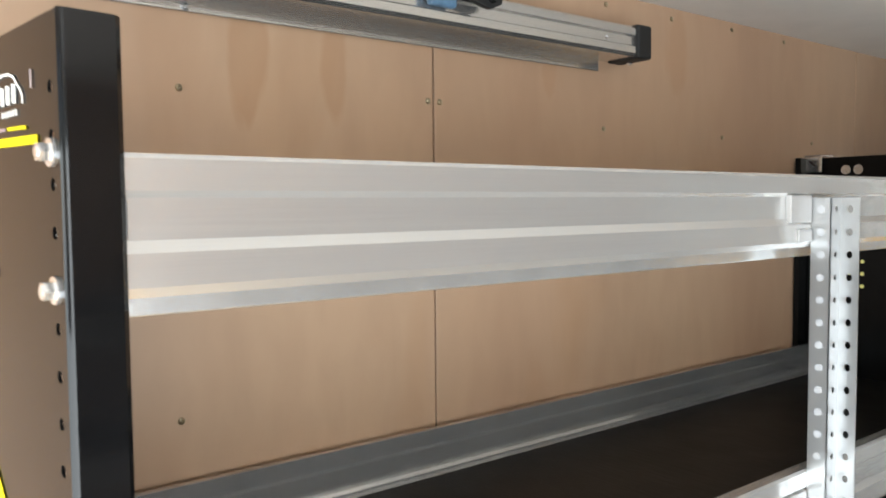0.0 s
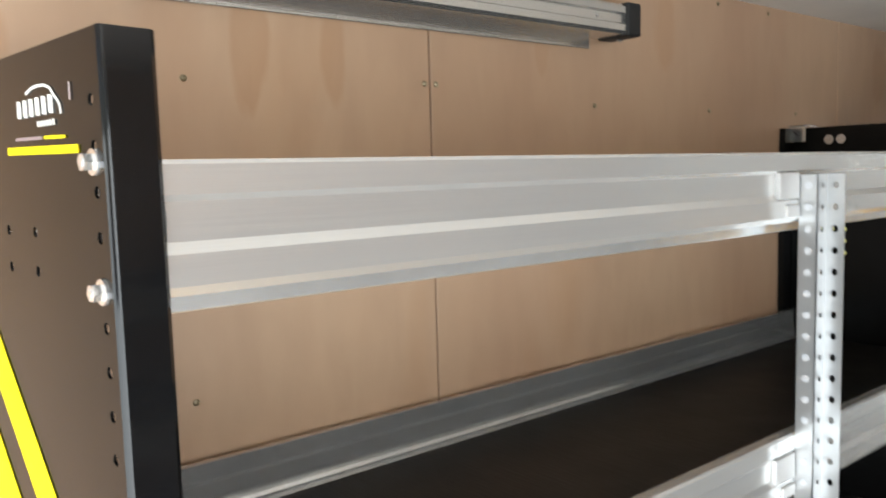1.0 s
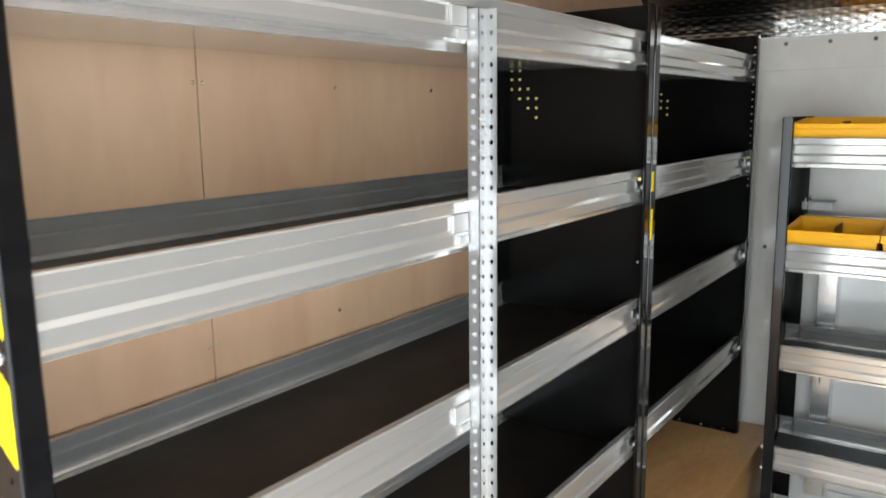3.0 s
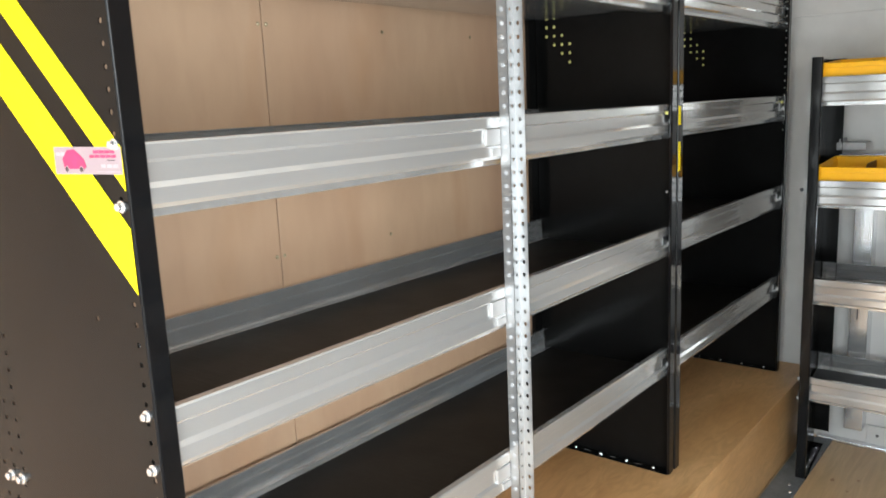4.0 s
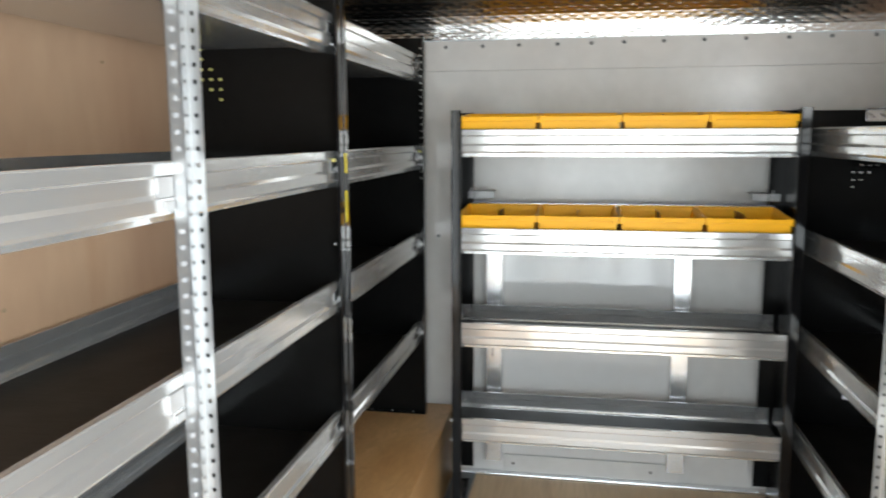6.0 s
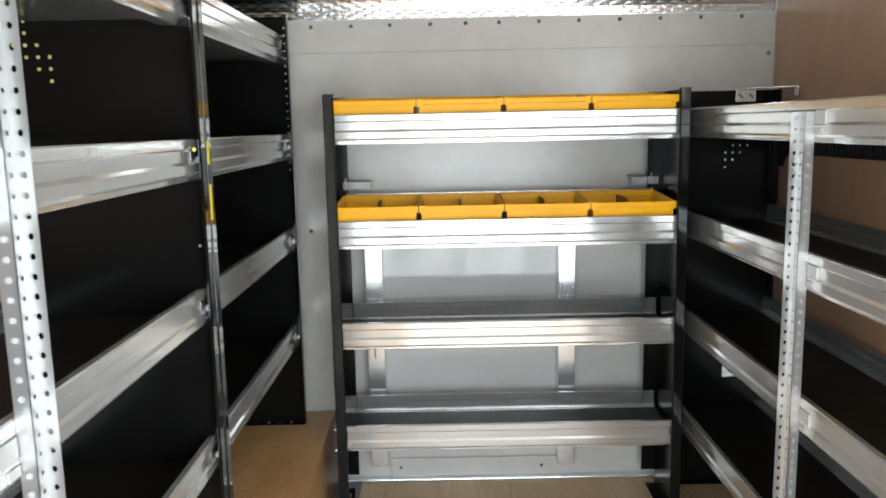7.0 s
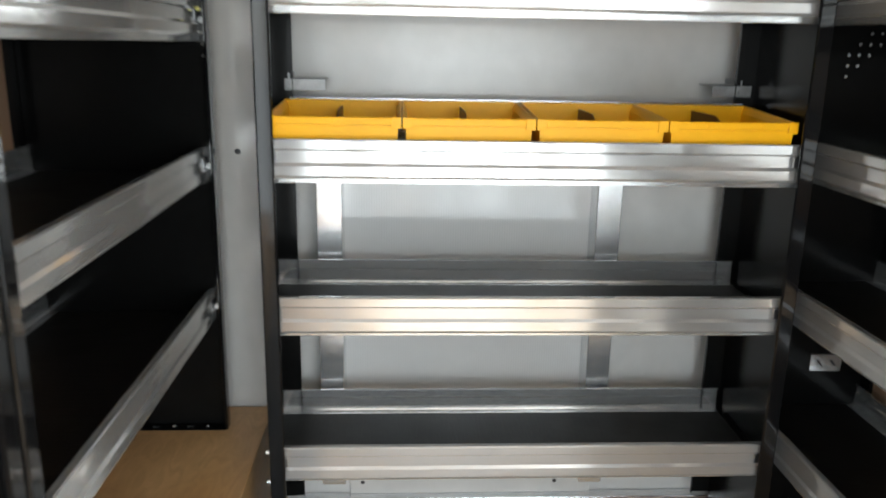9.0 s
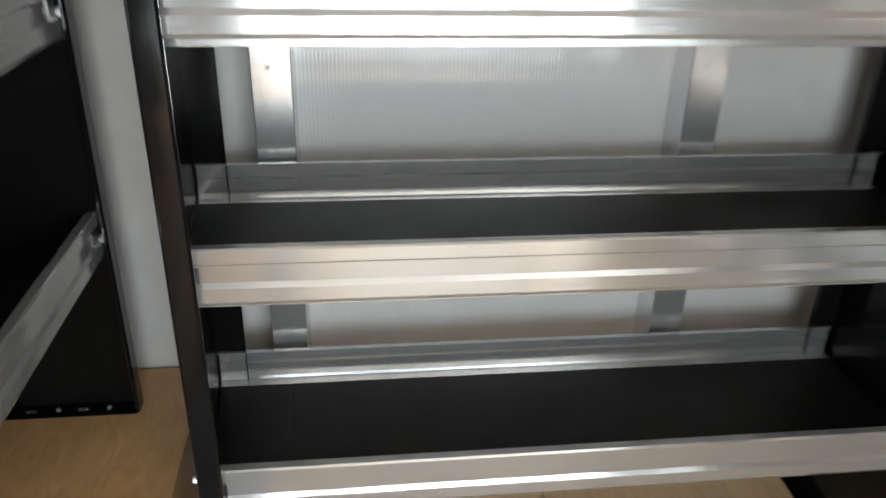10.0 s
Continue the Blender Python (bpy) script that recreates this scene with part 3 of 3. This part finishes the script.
for i in range(6):
    u = 0.1265 - i * 0.0108
    flat("block", [(u, zz(1.7070)), (u, zz(1.7178)), (u - 0.0062, zz(1.7170)), (u - 0.0062, zz(1.7062))], DECAL_WHITE, mark)
    v = 0.0925 - i * 0.0050
    flat("block", [(v, zz(1.6998)), (v, zz(1.7032)), (v - 0.0024, zz(1.7028)), (v - 0.0024, zz(1.6994))], DECAL_WHITE, mark)
flat("small_print", [(0.133, zz(1.6928)), (0.133, zz(1.6948)), (0.087, zz(1.6938)), (0.087, zz(1.6918))], DECAL_PALE, mark)
flat("small_print", [(0.083, zz(1.6918)), (0.083, zz(1.6938)), (0.050, zz(1.6928)), (0.050, zz(1.6908))], DECAL, mark)
flat("colour_bar", [(0.1508, zz(1.6842)), (0.1508, zz(1.6893)), (0.032, zz(1.6866)), (0.032, zz(1.6816))], DECAL, mark)
flat("pale_tag", [(0.0400, zz(1.712)), (0.0400, zz(1.722)), (0.0385, zz(1.722)), (0.0385, zz(1.712))], DECAL_GREY, mark)

# pale sticker with a pink van shape and lines of print
sticker = flat("sticker", [(0.1325, zz(1.3082)), (0.1312, zz(1.3418)), (0.0008, zz(1.3408)), (0.0022, zz(1.3088))], DECAL_PALE, flare, "pale pink sticker with a pink van shape", lift=0.0012)
van = [(0.104, 1.3375), (0.090, 1.3385), (0.081, 1.3330), (0.072, 1.3265), (0.069, 1.3175), (0.073, 1.3150), (0.112, 1.3150), (0.115, 1.3270)]
flat("van_shape", [(a, zz(b)) for a, b in van][::-1], DECAL_PINK, sticker, lift=0.0018)
for cu in (0.107, 0.078):
    flat("wheel_shape", [(cu + 0.0042 * math.cos(math.tau * q / 10), zz(1.3145) + 0.0042 * math.sin(math.tau * q / 10)) for q in range(10)], DECAL_PALE, sticker, lift=0.0022)
    flat("wheel_shape", [(cu + 0.0030 * math.cos(math.tau * q / 10), zz(1.3145) + 0.0030 * math.sin(math.tau * q / 10)) for q in range(10)], DARK_PRINT, sticker, lift=0.0026)
for u0, u1, z, h, mat in ((0.052, 0.011, 1.3352, 0.0036, DECAL_PINK), (0.060, 0.009, 1.3300, 0.0036, DECAL_PINK), (0.040, 0.006, 1.3185, 0.0042, DECAL_GREY),
                          (0.048, 0.004, 1.3118, 0.0010, DECAL_GREY), (0.127, 0.108, 1.3330, 0.0044, DECAL_GREY), (0.028, 0.013, 1.3252, 0.0009, DARK_PRINT)):
    n = max(1, round((u0 - u1) / 0.011))
    for i in range(n):
        a = u0 - (u0 - u1) * i / n
        b = a - (u0 - u1) / n * (0.86 if h > 0.002 else 1.0)
        flat("print_bar", [(a, zz(z - h / 2)), (a, zz(z + h / 2)), (b, zz(z + h / 2)), (b, zz(z - h / 2))], mat, sticker, lift=0.0018)
# two heavy bolts low on the open end panel
for u in (0.349, 0.322):
    part("bolt", hex_bolt(), ZINC, flare, at=Matrix.Translation((0, u, zz(0.857))) @ Matrix.Scale(1.15, 4))


# ---- plastic bins ----
def bin_mesh(w, d, hf, hb):
    """Open tapered tray: sides rise towards the back, with a thick rolled rim."""
    bm = bmesh.new()
    t, ins = 0.003, 0.007

    def ring(x0, x1, hw, zf, zb):
        return [bm.verts.new(c) for c in ((x0, -hw, zf), (x0, hw, zf), (x1, hw, zb), (x1, -hw, zb))]
    k = 0.016
    loops = [ring(ins, d - ins, w / 2 - 0.0100, 0.0, 0.0),
             ring(0.0030, d - 0.003, w / 2 - 0.0068, hf - k, hb - k),
             ring(-0.0012, d + 0.001, w / 2 - 0.0006, hf - k + 0.001, hb - k + 0.001),
             ring(-0.0020, d + 0.001, w / 2 - 0.0002, hf - 0.0015, hb - 0.0015),
             ring(-0.0008, d, w / 2 - 0.0012, hf, hb),
             ring(t, d - t, w / 2 - t - 0.001, hf, hb),
             ring(t + 0.002, d - t - 0.002, w / 2 - t - 0.0085, hf - k, hb - k),
             ring(ins + t, d - ins - t, w / 2 - 0.0100 - t, t, t)]
    for a, b in zip(loops, loops[1:]):
        for i in range(4):
            bm.faces.new((a[i], a[(i + 1) % 4], b[(i + 1) % 4], b[i]))
    bm.faces.new(loops[0])
    bm.faces.new(loops[-1])
    # stiff tabs where the front rim turns the corner
    for y0, y1 in ((-w / 2 + 0.0002, -w / 2 + 0.021), (w / 2 - 0.021, w / 2 - 0.0002)):
        add_box(bm, (-0.0040, y0, hf - k - 0.006), (-0.0008, y1, hf + 0.0012), 0.0008)
    # shallow vertical nicks on the front rim where the tray was moulded
    for y in (-w * 0.22, w * 0.20):
        add_box(bm, (-0.0029, y - 0.0006, hf - k), (-0.0012, y + 0.0006, hf - 0.001))
    return bm


BROWN = material("brown_divider_plastic", (0.085, 0.035, 0.012), 0.45, vary=0.2, scale=20)
first = None
BW, BD = 0.2715, 0.258
for deck, front in ((0.9925, 1.092), (1.3255, 1.422)):
    for k in range(4):
        y = 0.1240 - 0.2735 * k
        turn = (0.0, 0.6, -0.5, 0.3)[k]
        m = pose(2.5355, y, deck, 0, 0, turn)
        if first is None:
            first = empty("parts_bin", m, "open yellow plastic parts bin standing on the shelf", "bin", "yellow bins on the shelves")
            part("tray", bin_mesh(BW, BD, front - deck, front - deck + 0.016), YELLOW, first)
            bm = bmesh.new()
            add_extrusion(bm, [(0.016, 0.004), (BD - 0.016, 0.004), (BD - 0.016, 0.104), (0.10, 0.104), (0.05, 0.082), (0.016, 0.079)], "y", -0.0012, 0.0012)
            part("divider", bm, BROWN, first, "brown plastic divider")
        else:
            copy_thing(first, m)


# ---- ladder rail on the wall ----
rail = empty("wall_rail", pose(-0.076, 0.002, -0.008), "bright aluminium track screwed to the plywood, with black end cap", "rail")
part("back_plate", box((-0.44, 0.8605, 1.850), (1.187, 0.8660, 1.884), 0.0012), RAIL, rail)
bm = bmesh.new()
add_extrusion(bm, folded([(0.860, 1.868), (0.806, 1.868), (0.802, 1.872), (0.802, 1.881), (0.806, 1.884), (0.806, 1.897), (0.802, 1.900), (0.802, 1.909), (0.808, 1.913), (0.860, 1.913)], 0.0024), "x", -0.44, 1.214)
part("track", bm, RAIL, rail)
part("web", box((-0.44, 0.815, 1.871), (1.212, 0.858, 1.910), 0.002), RAIL, rail)
part("end_cap", box((1.206, 0.797, 1.864), (1.241, 0.861, 1.917), 0.004), RUBBER, rail, "black plastic end cap")
for x, z in ((1.226, 1.8625), (1.226, 1.9185)):
    part("screw", dome(0.005, 0.003), ZINC, rail, at=Matrix.Translation((x, 0.83, z)) @ pose(0, 0, 0, 0, 90 if z > 1.9 else -90, 0))
part("screw", dome(0.004, 0.002), ZINC, rail, at=Matrix.Translation((1.14, 0.8055, 1.890)) @ pose(0, 0, 0, 0, 0, 90))
for x, z in ((0.514, 1.856), (0.514, 1.876), (0.864, 1.871), (0.02, 1.865)):
    part("screw", dome(0.0062, 0.0035), ZINC, rail, at=Matrix.Translation((x, 0.862, z)) @ pose(0, 0, 0, 0, 0, 90))
carriage = empty("rail_carriage", pose(-0.076, 0.002, -0.008), "black metal carriage with a roller hanging on the rail", "bracket")
bm = box((0.735, 0.772, 1.917), (0.900, 0.800, 1.985), 0.003)
add_extrusion(bm, [(0.775, 1.917), (0.905, 1.925), (0.902, 1.897), (0.884, 1.889), (0.860, 1.894), (0.838, 1.902)], "y", 0.776, 0.784)
part("plate", bm, RUBBER, carriage)
bm = bmesh.new()
add_extrusion(bm, [(0.885 + 0.0085 * math.cos(math.tau * q / 16), 1.9045 + 0.0085 * math.sin(math.tau * q / 16)) for q in range(16)], "y", 0.766, 0.796)
part("roller", bm, RUBBER, carriage)
bm = bmesh.new()
add_extrusion(bm, [(0.885 + 0.0042 * math.cos(math.tau * q / 12), 1.9045 + 0.0042 * math.sin(math.tau * q / 12)) for q in range(12)], "y", 0.763, 0.767)
part("pin", bm, ZINC, carriage, "bright steel pin")
part("bolt", dome(0.0045, 0.003), ZINC, carriage, at=Matrix.Translation((0.818, 0.772, 1.925)) @ pose(0, 0, 0, 0, 0, 90))
part("film", box((0.795, 0.788, 1.885), (0.838, 0.799, 1.912), 0.004), BLUE_RAG, carriage, "scrap of blue protective film")


# ---- wall ties and small fixings of the shelving ----
def angle_tie(name, m, w, h, d, slots, label):
    """A small folded galvanised bracket with dark slots; its upright leaf faces -x."""
    t = empty(name, m, label, "bracket", "shelving wall ties")
    bm = bmesh.new()
    add_box(bm, (0, -w / 2, -h), (0.003, w / 2, 0), 0.0006)
    add_box(bm, (0, -w / 2, -0.003), (d, w / 2, 0), 0.0006)
    part("leaf", bm, ZINC, t)
    for y in slots:
        bm = bmesh.new()
        add_extrusion(bm, [(y - 0.010, -h * 0.68), (y - 0.004, -h * 0.68), (y + 0.010, -h * 0.34), (y + 0.004, -h * 0.34)], "x", -0.0012, 0.0005)
        part("slot", bm, DARK_PRINT, t)
    return t


angle_tie("wall_tie", pose(1.770, 0.847, 1.727), 0.038, 0.036, 0.05, (0.0,), "galvanised angle tying the shelving to the plywood wall")
angle_tie("wall_tie", pose(2.835, -1.155, 1.447), 0.07, 0.042, 0.04, (-0.018, 0.018), "galvanised slotted angle at the top of the shelving")
angle_tie("wall_tie", pose(2.838, -1.150, 0.455), 0.086, 0.048, 0.01, (-0.018, 0.018), "galvanised slotted plate on the shelving end panel")
part_rod = empty("tie_rod", pose(2.835, -1.120, 1.4475, 0, 0, -38), "thin bright rod between shelving and side wall", "rod")
part("bar", box((-0.006, -0.205, 0.0), (0.006, 0.0, 0.005), 0.001), ZINC, part_rod)
part("clip", box((-0.010, -0.207, -0.028), (0.010, -0.193, -0.0005), 0.001), STEEL, part_rod)
for y, s in ((0.222, 1), (-0.798, -1)):
    tie = empty("wall_tie", pose(2.826, y, 1.150), "galvanised shelf bracket tying the unit to the bulkhead", "bracket", "shelving wall ties")
    bm = box((0.0, -0.055, 0.0), (0.090, 0.040, 0.0028), 0.0006)
    add_box(bm, (-0.003, -0.055, -0.024), (0.0, 0.040, 0.0028), 0.0006)
    part("leaf", bm, STEEL, tie)
    part("bolt", hex_bolt(), STEEL, tie, at=Matrix.Translation((-0.003, 0.028 * s, -0.011)))
    part("rib", box((0.0, 0.030 * s - 0.002, 0.0028), (0.10, 0.030 * s + 0.002, 0.016)), STEEL, tie)

# pairs of grey discs and plugs high on the divider panel
for y in (0.783, 0.758):
    bm = bmesh.new()
    add_extrusion(bm, [(y + 0.0098 * math.cos(math.tau * q / 16), 1.694 + 0.0098 * math.sin(math.tau * q / 16)) for q in range(16)], "x", 1.7808, 1.7828)
    bm.transform(Matrix.Translation((-0.2215, -0.430, -BASE)))
    part("disc", bm, ZINC, left_a, "flat grey steel washer disc")

# bolt rows at the panel feet
for panel, n, inward in ((divider_a, 5, -1), (far_b, 4, -1)):
    for i in range(n):
        part("foot_bolt", dome(0.005, 0.004), ZINC, panel, at=Matrix.Translation((inward * 0.018, 0.05 + 0.085 * i, 0.003)) @ pose(0, 0, 0, 0, 90, 0))
for i in range(5):
    part("foot_bolt", dome(0.005, 0.004), ZINC, bp_a, at=Matrix.Translation((0.020, 0.035 + 0.06 * i, 0.003)) @ pose(0, 0, 0, 0, 90, 0))
for y in (0.245, 0.262):
    part("floor_screw", dome(0.006, 0.003), ZINC, bpy.data.objects["trim_floor"], at=Matrix.Translation((2.37 + 3 * (y - 0.245), y + 0.01, 0.003)) @ pose(0, 0, 0, 0, 90, 0))

# bright rail behind the lower row of bins
part("bin_rail", box((0.022, 0.322, 1.098), (1.106, 0.328, 1.112), 0.001), GALV, bulk_unit, "bright metal rail behind the bins")

# yellow-zinc bolts where the second lip meets the panels
for panel in (divider_a, far_b):
    part("lip_bolt", dome(0.0048, 0.005), BRASS, panel, "yellow zinc bolt head", at=Matrix.Translation((-0.030, 0.012, TOPS[1] - 0.022)))

# black ribbed strip on the plywood behind the long unit
strip = empty("rubber_strip", pose(0, 0, 0), "black ribbed rubber strip fixed along the plywood wall", "strip")
bm = bmesh.new()
add_extrusion(bm, [(2.86, 1.345), (2.86, 1.180), (2.795, 1.180), (2.784, 1.208), (2.762, 1.221), (2.730, 1.226), (1.20, 1.226), (1.20, 1.345)], "y", WALL_R + 0.0005, WALL_R + 0.008)
part("band", bm, RUBBER, strip)
for k in range(62):
    x = 1.22 + 0.024 * k
    part("rib", box((x, WALL_R + 0.008, 1.232), (x + 0.009, WALL_R + 0.013, 1.340)), RUBBER, strip)

# bright slots in the foot flanges between the bolts
for panel, n in ((divider_a, 4), (far_b, 3)):
    for i in range(n):
        part("foot_slot", box((-0.0225, 0.085 + 0.085 * i, 0.0028), (-0.0155, 0.103 + 0.085 * i, 0.0036), 0.0002), ZINC, panel)
